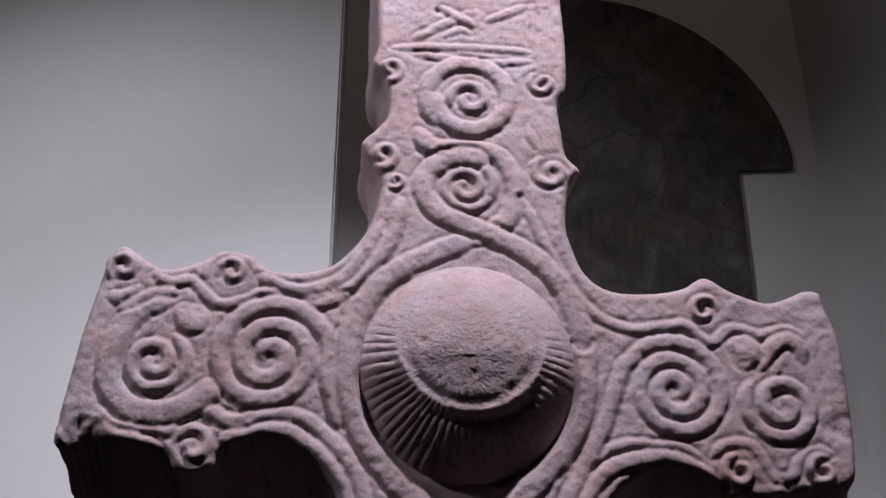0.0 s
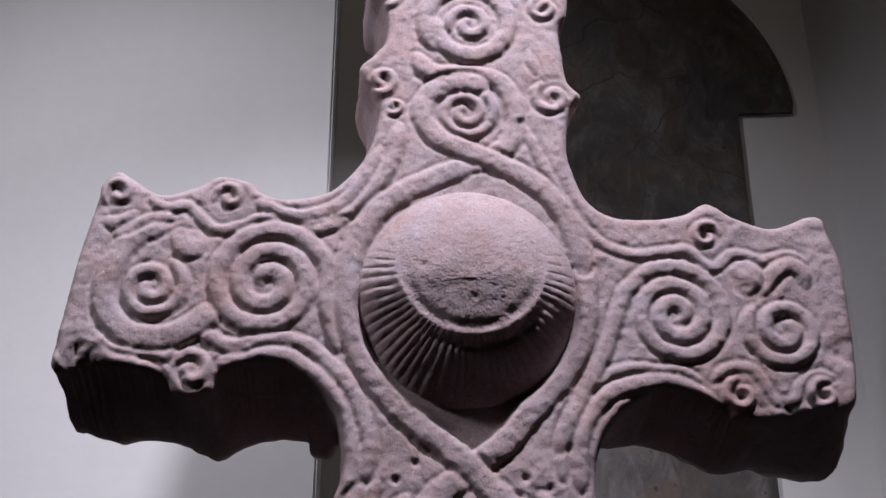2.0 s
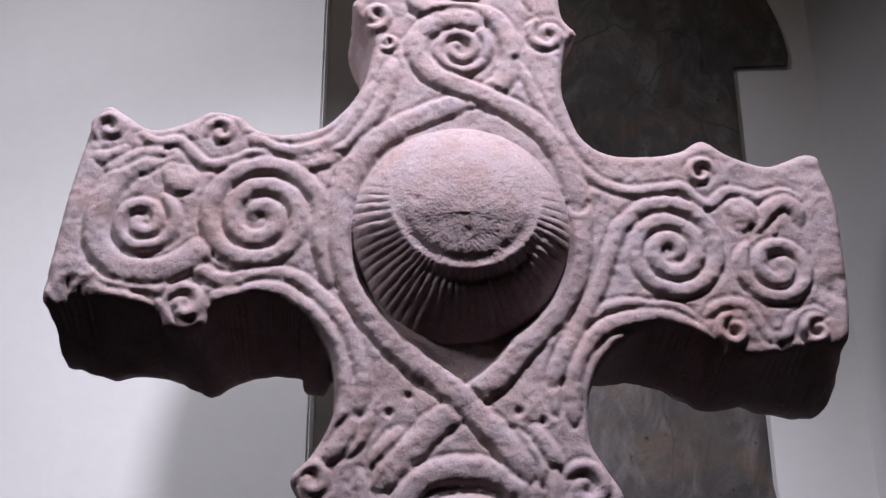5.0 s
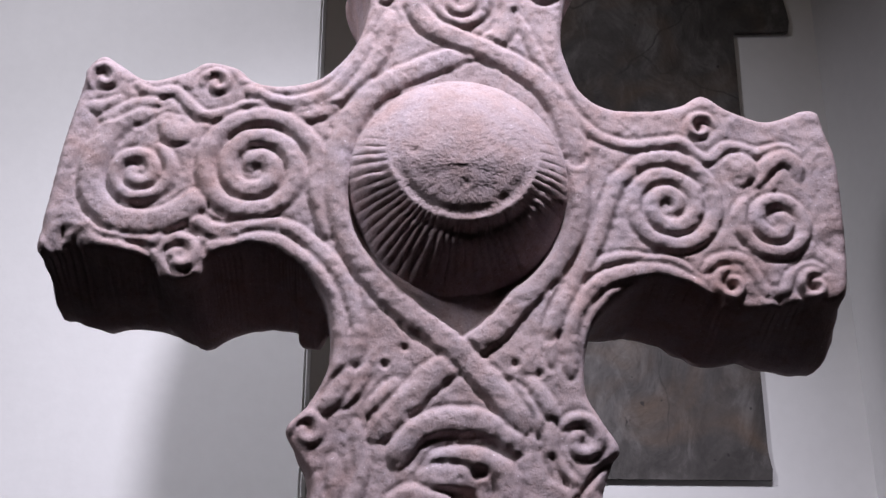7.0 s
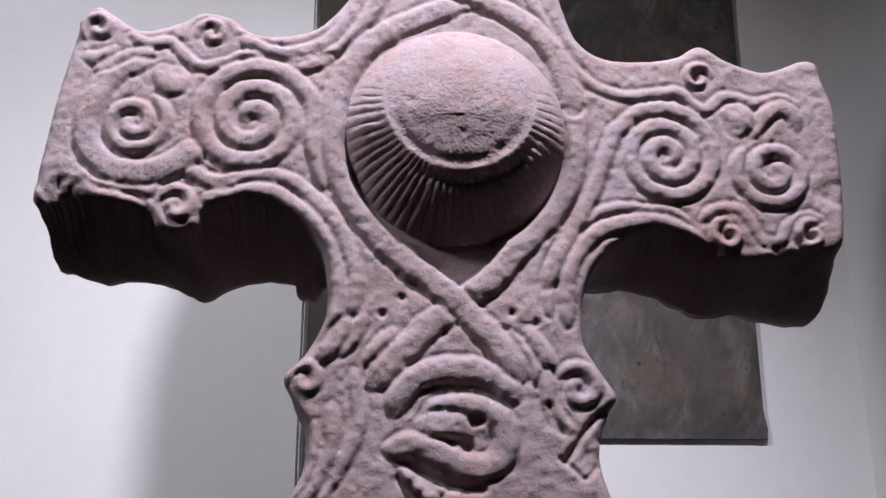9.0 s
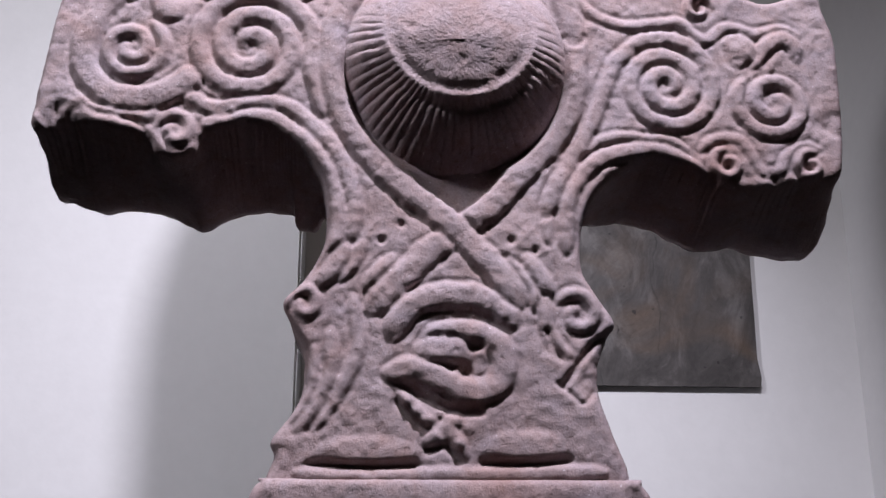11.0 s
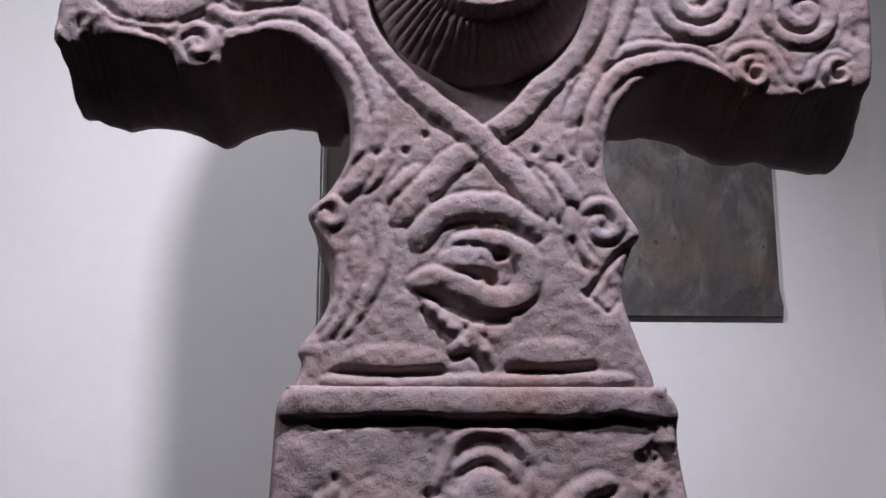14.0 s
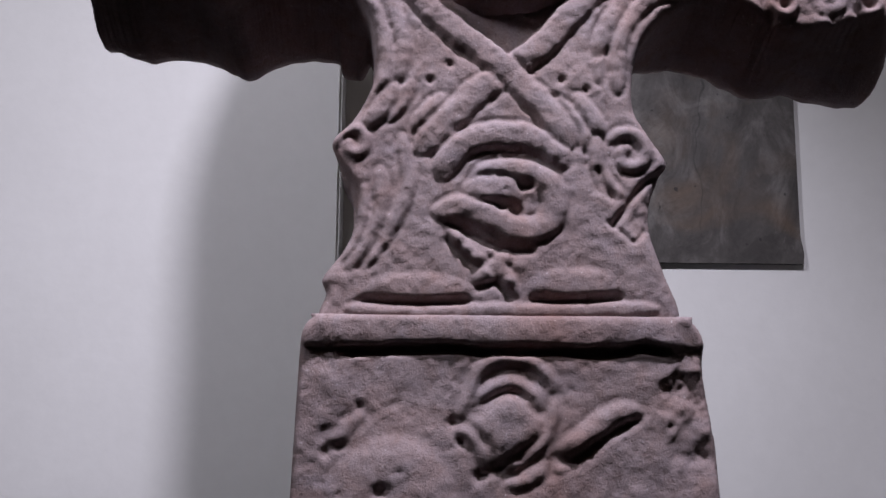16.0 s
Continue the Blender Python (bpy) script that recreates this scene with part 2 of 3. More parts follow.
def stone_block(name, f, outline, thick, edge, sides_at, mat, parent):
    """The carved face cut to its outline, with rough sides and a flat back."""
    path = spline(outline, 0.0015, closed=True)
    d, near = f.distance(path, 0.03)
    n = len(path)
    # inside by crossing count along z
    inside = np.zeros((f.nx, f.nz), bool)
    a, b = path, np.roll(path, -1, 0)
    for i, x in enumerate(f.xs):
        hit = (a[:, 0] > x) != (b[:, 0] > x)
        z = a[hit, 1] + (x - a[hit, 0]) / (b[hit, 0] - a[hit, 0]) * (b[hit, 1] - a[hit, 1])
        inside[i] = (np.sum(z[:, None] > f.zs[None], 0) % 2) == 1
    lip = np.clip(edge - d, 0, edge)
    f.h -= edge - np.sqrt(edge**2 - lip**2)
    cell = inside[:-1, :-1] & inside[1:, :-1] & inside[1:, 1:] & inside[:-1, 1:]
    pad = np.pad(cell, 1).astype(int)
    around = pad[:-1, :-1] + pad[1:, :-1] + pad[:-1, 1:] + pad[1:, 1:]
    used, rim = around > 0, (around > 0) & (around < 4)
    index = np.full(used.shape, -1)
    index[used] = np.arange(used.sum())
    xx, zz = np.meshgrid(f.xs, f.zs, indexing="ij")
    snap = rim & (near >= 0) & (d < 2.6 * f.step)
    xx[snap], zz[snap] = path[near[snap], 0], path[near[snap], 1]
    f.h[rim] = np.minimum(f.h[rim], 0.3 * f.h[rim] - 0.7 * (edge + 0.002))
    verts = np.stack([xx[used], -f.h[used], zz[used]], 1)
    i, j = np.nonzero(cell)
    quads = np.stack([index[i, j], index[i + 1, j], index[i + 1, j + 1], index[i, j + 1]], 1)
    # the border, as a loop of vertices
    edges = np.concatenate([quads[:, [k, (k + 1) % 4]] for k in range(4)])
    key = np.minimum(edges[:, 0], edges[:, 1]).astype(np.int64) * len(verts) + np.maximum(edges[:, 0], edges[:, 1])
    _, first, count = np.unique(key, return_index=True, return_counts=True)
    nxt = {int(p): int(q) for p, q in edges[first[count == 1]]}
    start = max(nxt, key=lambda v: verts[v, 2])
    loop, v = [start], nxt[start]
    while v != start and len(loop) <= len(nxt):
        loop.append(v)
        v = nxt[v]
    m, base, rows = len(loop), len(verts), 9
    rim_co = verts[loop]
    even = rim_co.copy()
    for _ in range(220):
        even = 0.25 * np.roll(even, 1, 0) + 0.5 * even + 0.25 * np.roll(even, -1, 0)
    ahead = np.roll(even, -5, 0) - np.roll(even, 5, 0)
    out = np.stack([ahead[:, 2], 0 * ahead[:, 0], -ahead[:, 0]], 1)
    out /= np.linalg.norm(out, axis=1)[:, None] + 1e-9
    moved = sides_at(even, out)
    rings = []
    for k in range(1, rows + 1):
        u = k / rows
        ring = rim_co + (even - rim_co) * min(1, 2.5 * u)
        ring[:, 1] = rim_co[:, 1] * (1 - u) + thick * u
        push = [0.005 * noise.noise((c[0] * 14, u * 3, c[2] * 14)) + 0.003 * noise.noise((c[0] * 45, u * 9, c[2] * 45)) - 0.004 * max(0, (u - 0.8) * 5) ** 2 for c in rim_co]
        swell = math.sin(u * math.pi / 2) ** 1.3
        ring += out * (np.array(push) * min(1, 3 * u))[:, None] + moved * swell
        rings.append(ring)
    allv = np.concatenate([verts, *rings])
    ids = [np.array(loop)] + [base + m * k + np.arange(m) for k in range(rows)]
    sides = [np.stack([np.roll(p, -1), p, q, np.roll(q, -1)], 1) for p, q in zip(ids, ids[1:])]
    # the back: the same cells, set flat at the full depth
    back = np.full(base, -1)
    back[loop] = ids[-1]
    inner = np.nonzero(back < 0)[0]
    back[inner] = len(allv) + np.arange(len(inner))
    flat = verts[inner]
    flat[:, 1] = thick
    allv = np.concatenate([allv, flat])
    faces = np.concatenate([quads, *sides, back[quads][:, ::-1]]).tolist()
    data = bpy.data.meshes.new(name)
    data.from_pydata(allv.tolist(), [], faces)
    data.polygons.foreach_set("use_smooth", [True] * len(faces))
    data.materials.append(mat)
    ob = new(name, data)
    ob.parent = parent
    return ob


# ---- carved ornament of the cross: curves in metres across and up its face ----
def carve_upper_arm(f):
    rope(f, [(-0.106, 2.49), (-0.049, 2.494), (0.018, 2.494), (0.103, 2.488)], 0.0053)
    rope(f, [(-0.075, 2.48), (-0.004, 2.472), (0.049, 2.468), (0.103, 2.472)], 0.0053)
    rope(f, [(-0.075, 2.507), (-0.026, 2.536), (0.01, 2.56)], 0.0061)
    rope(f, [(-0.035, 2.567), (-0.004, 2.548), (0.019, 2.532)], 0.0061)
    rope(f, [(-0.031, 2.511), (-0.004, 2.526), (0.014, 2.518)], 0.0053)
    rope(f, [(0.033, 2.541), (0.07, 2.559), (0.097, 2.574)], 0.0061)
    rope(f, [(0.104, 2.577), (0.105, 2.532), (0.101, 2.494)], 0.0053)
    rope(f, [(0.09, 2.363), (0.101, 2.323)], 0.0061)
    rope(f, coil(0.008, 2.406, 0.063, 0.050, 1.15, 225, -1), 0.0105)
    spiral(f, [], 0.010, 2.402, 0.031, 0.006, 1.3, 200, -1)
    rope(f, [(-0.066, 2.350), (-0.050, 2.326), (-0.020, 2.321), (0.012, 2.321), (0.046, 2.312), (0.066, 2.283), (0.071, 2.245), (0.06, 2.213), (0.035, 2.192), (0.006, 2.176)], 0.0112)
    spiral(f, [(0.003, 2.308), (0.028, 2.302)], 0.002, 2.260, 0.040, 0.006, 1.9, 45, -1)
    curl(f, -0.106, 2.452, 0.030, 200)
    curl(f, 0.116, 2.434, 0.028, 120)
    curl(f, -0.113, 2.309, 0.032, 200)
    curl(f, -0.094, 2.268, 0.018, 200)
    curl(f, 0.122, 2.287, 0.036, 120)


def carve_right_arm(f):
    rope(f, [(0.077, 2.246), (0.095, 2.205), (0.112, 2.165), (0.135, 2.122), (0.159, 2.087), (0.188, 2.064), (0.225, 2.055), (0.268, 2.061), (0.287, 2.062), (0.319, 2.039), (0.343, 2.056), (0.359, 2.058), (0.385, 2.05), (0.42, 2.057), (0.445, 2.045)], 0.0062)
    rope(f, [(0.112, 1.765), (0.112, 1.80), (0.122, 1.838), (0.142, 1.872), (0.169, 1.893), (0.202, 1.903), (0.234, 1.901), (0.266, 1.899), (0.29, 1.887)], 0.0065)
    rope(f, [(0.134, 1.755), (0.133, 1.79), (0.140, 1.828), (0.158, 1.857), (0.186, 1.877), (0.226, 1.886), (0.261, 1.883), (0.288, 1.869), (0.305, 1.86)], 0.0088)
    rope(f, [(0.378, 2.003), (0.397, 2.031), (0.418, 2.043), (0.435, 2.033), (0.438, 2.012)], 0.0087)
    rope(f, [(0.352, 2.038), (0.366, 2.026), (0.357, 2.011)], 0.0160)
    rope(f, [(0.301, 1.887), (0.325, 1.905), (0.354, 1.905), (0.369, 1.884), (0.381, 1.864), (0.403, 1.866), (0.415, 1.886), (0.44, 1.897), (0.458, 1.892)], 0.0058)
    rope(f, [(0.108, 1.80), (0.124, 1.838), (0.150, 1.885), (0.174, 1.929), (0.190, 1.972), (0.203, 2.005)] + coil(0.267, 1.974, 0.069, 0.006, 2.6, 150, -1), 0.0083)
    spiral(f, [], 0.402, 1.955, 0.049, 0.007, 1.85, 140, 1)
    curl(f, 0.314, 2.083, 0.028, 0)
    curl(f, 0.338, 1.871, 0.030, 90)
    curl(f, 0.441, 1.871, 0.028, 60)


def carve_left_arm(f):
    rope(f, [(-0.243, 2.106), (-0.193, 2.092), (-0.151, 2.112), (-0.116, 2.150), (-0.095, 2.192), (-0.088, 2.240)], 0.0095)
    rope(f, [(-0.271, 2.122), (-0.236, 2.105), (-0.203, 2.103), (-0.160, 2.122), (-0.132, 2.160), (-0.112, 2.205)], 0.0075)
    rope(f, [(-0.301, 1.904), (-0.263, 1.914), (-0.224, 1.917), (-0.192, 1.898), (-0.167, 1.874), (-0.148, 1.838), (-0.139, 1.80), (-0.140, 1.765), (-0.155, 1.735)], 0.0095)
    rope(f, [(-0.457, 1.943), (-0.439, 1.921), (-0.411, 1.917), (-0.385, 1.921), (-0.366, 1.916), (-0.355, 1.932), (-0.328, 1.944), (-0.3, 1.93), (-0.28, 1.927), (-0.249, 1.937), (-0.209, 1.934), (-0.177, 1.914), (-0.145, 1.88), (-0.125, 1.838), (-0.117, 1.80), (-0.122, 1.765)], 0.0080)
    rope(f, [(-0.31, 1.977), (-0.33, 1.957), (-0.352, 1.942), (-0.382, 1.936), (-0.416, 1.943), (-0.444, 1.97), (-0.45, 2.001), (-0.444, 2.031), (-0.431, 2.059), (-0.412, 2.079), (-0.385, 2.084)], 0.0130)
    rope(f, [(-0.366, 2.073), (-0.35, 2.058), (-0.345, 2.072)], 0.0162)
    rope(f, [(-0.462, 2.092), (-0.441, 2.088), (-0.423, 2.102)], 0.0089)
    rope(f, [(-0.409, 2.124), (-0.386, 2.111), (-0.358, 2.114), (-0.339, 2.096), (-0.317, 2.081), (-0.285, 2.088), (-0.261, 2.098), (-0.227, 2.085), (-0.193, 2.081), (-0.151, 2.099)], 0.0065)
    rope(f, [(-0.447, 2.072), (-0.421, 2.086), (-0.397, 2.097), (-0.372, 2.096)], 0.0065)
    rope(f, [(-0.49, 1.926), (-0.463, 1.927), (-0.437, 1.907), (-0.405, 1.901), (-0.373, 1.89)], 0.0089)
    spiral(f, [(-0.160, 1.925), (-0.166, 1.955)], -0.250, 2.011, 0.079, 0.006, 2.6, -18, 1)
    spiral(f, [], -0.393, 2.002, 0.042, 0.006, 1.8, 60, -1)
    curl(f, -0.447, 2.131, 0.030, 230, -1)
    curl(f, -0.306, 2.127, 0.028, 200, -1)
    curl(f, -0.333, 1.896, 0.034, 170, -1)


def carve_lower_arm(f):
    rope(f, [(-0.070, 1.650), (-0.065, 1.670), (-0.050, 1.687), (-0.027, 1.697), (0.002, 1.701), (0.032, 1.697), (0.058, 1.684), (0.070, 1.668)], 0.0125, 0.012)
    rope(f, [(-0.078, 1.608), (-0.043, 1.614), (-0.014, 1.601), (0.018, 1.589), (0.044, 1.594), (0.057, 1.613), (0.054, 1.637), (0.036, 1.653), (0.009, 1.658), (-0.017, 1.654), (-0.034, 1.643)], 0.0120, 0.012)
    rope(f, [(-0.043, 1.635), (-0.021, 1.638), (0.000, 1.637), (0.018, 1.629)], 0.0118, 0.012)
    rope(f, [(-0.064, 1.590), (-0.046, 1.571), (-0.030, 1.557), (-0.014, 1.548)], 0.0062, 0.010)
    rope(f, [(0.006, 1.564), (-0.011, 1.546), (-0.035, 1.531)], 0.0085, 0.009)
    rope(f, [(-0.016, 1.552), (0.000, 1.538), (0.014, 1.515)], 0.0070, 0.009)
    for x, z in ((-0.056, 1.577), (-0.044, 1.566), (-0.034, 1.556), (-0.004, 1.552), (0.004, 1.530)):
        lump(f, x, z, 0.007, 0.006, 0.004)
    mass(f, 0.027, 1.637, 0.013, -0.001)
    for x, z, r in ((0.029, 1.641, 0.004), (0.014, 1.612, 0.007), (-0.006, 1.618, 0.004), (0.000, 1.635, 0.002)):
        pit(f, x, z, r, 0.010)
    groove(f, [(-0.058, 1.596), (-0.030, 1.580), (0.000, 1.567), (0.030, 1.566)], 0.0050, 0.009)
    groove(f, [(-0.066, 1.578), (-0.050, 1.561), (-0.038, 1.548)], 0.0036, 0.007)
    groove(f, [(-0.030, 1.522), (-0.010, 1.526), (0.006, 1.510)], 0.0036, 0.006)
    # the two feet on the ground line
    lump(f, -0.096, 1.522, 0.060, 0.017, 0.005, 4)
    lump(f, 0.080, 1.527, 0.052, 0.019, 0.005, 4)
    rope(f, [(-0.178, 1.497), (-0.070, 1.496), (0.040, 1.497), (0.172, 1.500)], 0.0075, 0.009)
    rope(f, [(-0.066, 1.748), (-0.085, 1.73), (-0.106, 1.707)], 0.0084)
    rope(f, [(-0.105, 1.762), (-0.121, 1.737), (-0.137, 1.716)], 0.0084)
    rope(f, [(-0.126, 1.757), (-0.145, 1.726), (-0.161, 1.709)], 0.0095)
    rope(f, [(-0.118, 1.700), (-0.110, 1.649), (-0.117, 1.615), (-0.137, 1.580), (-0.160, 1.545)], 0.0075, 0.007)
    rope(f, [(-0.142, 1.660), (-0.140, 1.620), (-0.152, 1.580), (-0.178, 1.543)], 0.0075, 0.007)
    rope(f, [(-0.160, 1.640), (-0.160, 1.605), (-0.172, 1.572), (-0.190, 1.550)], 0.0055, 0.005)
    rope(f, [(0.059, 1.745), (0.088, 1.71), (0.101, 1.681)], 0.0084)
    rope(f, [(0.084, 1.75), (0.107, 1.716), (0.114, 1.701)], 0.0084)
    curl(f, -0.172, 1.687, 0.032, 200, -1)
    rope(f, [(0.150, 2.045), (0.153, 2.008), (0.146, 1.947), (0.119, 1.895), (0.08, 1.852), (0.046, 1.813), (0.005, 1.779), (-0.03, 1.752), (-0.055, 1.728), (-0.08, 1.702), (-0.097, 1.682)], 0.0130)
    rope(f, [(0.004, 2.177), (-0.04, 2.159), (-0.087, 2.134), (-0.123, 2.100), (-0.143, 2.058), (-0.151, 2.01), (-0.147, 1.96), (-0.127, 1.912), (-0.09, 1.858), (-0.05, 1.824), (-0.018, 1.799), (0.011, 1.772), (0.04, 1.742), (0.064, 1.712), (0.078, 1.693)], 0.0130)
    rope(f, [(0.152, 2.03), (0.148, 2.060), (0.130, 2.110), (0.098, 2.150), (0.055, 2.177), (0.006, 2.2), (-0.035, 2.22), (-0.056, 2.252), (-0.052, 2.281), (-0.031, 2.3), (0.003, 2.308), (0.03, 2.30)], 0.0122)
    rope(f, [(0.108, 1.700), (0.106, 1.670), (0.116, 1.645), (0.134, 1.630)], 0.0080)
    curl(f, 0.144, 1.680, 0.038, 150, -1)
    groove(f, [(0.108, 1.660), (0.113, 1.643), (0.124, 1.631)], 0.0040, 0.008)
    # the broken edge below the curl
    groove(f, [(0.190, 1.662), (0.165, 1.648), (0.146, 1.627), (0.125, 1.597)], 0.0036, 0.009)
    groove(f, [(0.118, 1.600), (0.134, 1.588), (0.147, 1.577), (0.161, 1.591)], 0.0024, 0.007)


def carve_shaft(f):
    lump(f, -0.001, 1.362, 0.046, 0.042, 0.011)
    rope(f, [(-0.054, 1.376), (-0.040, 1.402), (-0.030, 1.431), (-0.007, 1.444), (0.021, 1.443), (0.043, 1.429), (0.055, 1.404)], 0.0068, 0.012)
    rope(f, [(0.055, 1.404), (0.051, 1.380), (0.041, 1.355), (0.014, 1.334), (-0.008, 1.322)], 0.0060, 0.011)
    rope(f, [(-0.034, 1.384), (-0.019, 1.408), (0.006, 1.417), (0.028, 1.406), (0.036, 1.386)], 0.0072, 0.012)
    rope(f, [(-0.058, 1.371), (-0.038, 1.358), (-0.026, 1.343), (-0.022, 1.322)], 0.0072, 0.012)
    rope(f, [(0.058, 1.342), (0.092, 1.365), (0.117, 1.383), (0.148, 1.389)], 0.0100, 0.014)
    rope(f, [(0.072, 1.330), (0.045, 1.326), (0.020, 1.312), (-0.005, 1.306)], 0.0075, 0.011)
    rope(f, [(-0.199, 1.363), (-0.181, 1.357), (-0.168, 1.374), (-0.151, 1.382)], 0.0068, 0.010)
    lump(f, 0.005, 1.392, 0.020, 0.018, 0.005)
    lump(f, -0.124, 1.285, 0.072, 0.074, 0.018, 3.5)
    groove(f, [(0.046, 1.330), (0.069, 1.333), (0.088, 1.344), (0.113, 1.361), (0.145, 1.379)], 0.0042, 0.008)
    groove(f, [(-0.030, 1.392), (-0.016, 1.402), (0.006, 1.408), (0.020, 1.402)], 0.0028, 0.007)
    for x, z, r in ((-0.136, 1.300, 0.009), (-0.059, 1.374, 0.006), (-0.030, 1.316, 0.007), (-0.196, 1.342, 0.005), (-0.181, 1.348, 0.004), (-0.010, 1.325, 0.005), (0.048, 1.323, 0.005),
                    (-0.160, 1.392, 0.004), (-0.120, 1.394, 0.003), (0.014, 1.338, 0.004), (-0.049, 1.353, 0.005)):
        pit(f, x, z, r, 0.009)


# ---- the alcove ----
# below this height unseen dark walls are added to cut bounce
BOUNCE_CUT_TOP = 1.16
box("wall_left", (-3.2, 1.17, BOUNCE_CUT_TOP), (-0.268, 1.60, 6.0), WHITE, 0.006)
box("wall_back", (-0.268, 1.315, BOUNCE_CUT_TOP), (1.13, 1.60, 6.0), WHITE)
box("wall_right", (1.13, -0.30, BOUNCE_CUT_TOP), (1.40, 1.60, 6.0), WHITE)
box("wall_left_bounce_cut", (-3.2, 1.17, 0), (-0.268, 1.60, BOUNCE_CUT_TOP), LOW_BOUNCE)
box("wall_back_bounce_cut", (-0.268, 1.315, 0), (1.13, 1.60, BOUNCE_CUT_TOP), LOW_BOUNCE)
box("wall_right_bounce_cut", (1.13, -0.30, 0), (1.40, 1.60, BOUNCE_CUT_TOP), LOW_BOUNCE)
# unseen walls and ceiling that close the room, dark to keep bounce low
box("wall_side", (1.13, -4.2, 0), (1.40, -0.30, 6.0), LOW_BOUNCE)
box("wall_end", (-3.45, -4.2, 0), (-3.2, 1.60, 6.0), LOW_BOUNCE)
box("wall_behind", (-3.45, -4.45, 0), (1.40, -4.2, 6.0), LOW_BOUNCE)
box("ceiling", (-3.45, -4.45, 6.0), (1.40, 1.60, 6.2), LOW_BOUNCE)
box("floor", (-3.45, -4.45, -0.2), (1.40, 1.60, 0), FLOOR)
for name in ("wall_left", "wall_back", "wall_right"):
    tagged(bpy.data.objects[name], "white plastered wall round the alcove", "wall", kind="structure")
for name in ("wall_left_bounce_cut", "wall_back_bounce_cut", "wall_right_bounce_cut", "wall_side", "wall_end", "wall_behind"):
    tagged(bpy.data.objects[name], "plain brown wall, unseen, kept dark to cut bounced light", "wall", kind="structure")
tagged(bpy.data.objects["ceiling"], "dark ceiling over the alcove", "ceiling", kind="structure")
tagged(bpy.data.objects["floor"], "dark stone floor under the cross", "floor", kind="structure")


# ---- dark slab with a round head, on the back wall ----
def stone_slab():
    cx, cz, r, low = 0.448, 3.030, 0.605, 1.780
    rim = [(cx - 0.415, low), (cx + 0.417, low), (cx + 0.420, low + 0.025), (cx + 0.413, low + 0.07), (cx + 0.415, 2.17), (cx + 0.432, 2.70), (cx + 0.437, cz), (cx + 0.597, cz + 0.01)]
    rim += [(cx + r * math.cos(a), cz + r * math.sin(a)) for a in np.radians(np.arange(4, 178, 3))]
    rim += [(cx - 0.597, cz + 0.01), (cx - 0.439, cz)]
    bm = bmesh.new()
    front = [bm.verts.new((x, 1.300, z)) for x, z in rim]
    back = [bm.verts.new((x, 1.3145, z)) for x, z in rim]
    bm.faces.new(front)
    bm.faces.new(back[::-1])
    for k in range(len(rim)):
        q = (k + 1) % len(rim)
        bm.faces.new((front[q], front[k], back[k], back[q]))
    bmesh.ops.recalc_face_normals(bm, faces=bm.faces)
    ob = part("stone_slab", bm, SLAB)
    return tagged(ob, "dark mottled stone slab with rounded head fixed to white plaster", "stone slab", kind="thing")


stone_slab()


# ---- the cross ----
cross = tagged(new("stone_cross"), "carved pink sandstone cross with spirals and central boss", "stone cross")
RNG = np.random.default_rng(4)

HEAD_LEFT = [(-0.128, 2.96), (-0.128, 2.78), (-0.128, 2.585), (-0.126, 2.499), (-0.132, 2.463), (-0.112, 2.434), (-0.107, 2.381), (-0.124, 2.353), (-0.144, 2.325),
             (-0.117, 2.275), (-0.119, 2.235), (-0.131, 2.196), (-0.153, 2.163), (-0.181, 2.139), (-0.225, 2.129), (-0.260, 2.134), (-0.283, 2.152),
             (-0.321, 2.160), (-0.348, 2.145), (-0.395, 2.132), (-0.431, 2.152), (-0.454, 2.164), (-0.473, 2.145), (-0.475, 2.123), (-0.489, 2.045),
             (-0.499, 1.962), (-0.502, 1.933), (-0.501, 1.896)]
HEAD_LOW_LEFT = [(-0.456, 1.904), (-0.415, 1.898), (-0.368, 1.887), (-0.356, 1.870), (-0.333, 1.862), (-0.311, 1.871), (-0.299, 1.891), (-0.254, 1.905), (-0.213, 1.895), (-0.181, 1.875),
                 (-0.156, 1.839), (-0.150, 1.794), (-0.153, 1.758), (-0.173, 1.719), (-0.197, 1.690), (-0.185, 1.662), (-0.171, 1.636), (-0.169, 1.596),
                 (-0.181, 1.565), (-0.204, 1.533), (-0.200, 1.515), (-0.208, 1.490), (-0.198, 1.473), (-0.180, 1.470)]
HEAD_LOW_RIGHT = [(0.172, 1.470), (0.190, 1.473), (0.197, 1.498), (0.181, 1.543), (0.167, 1.587), (0.167, 1.620), (0.179, 1.653), (0.188, 1.672), (0.168, 1.705),
                  (0.152, 1.735), (0.152, 1.775), (0.161, 1.810), (0.179, 1.838), (0.209, 1.861), (0.244, 1.876), (0.283, 1.869), (0.310, 1.855),
                  (0.333, 1.844), (0.376, 1.841), (0.434, 1.852), (0.475, 1.855)]
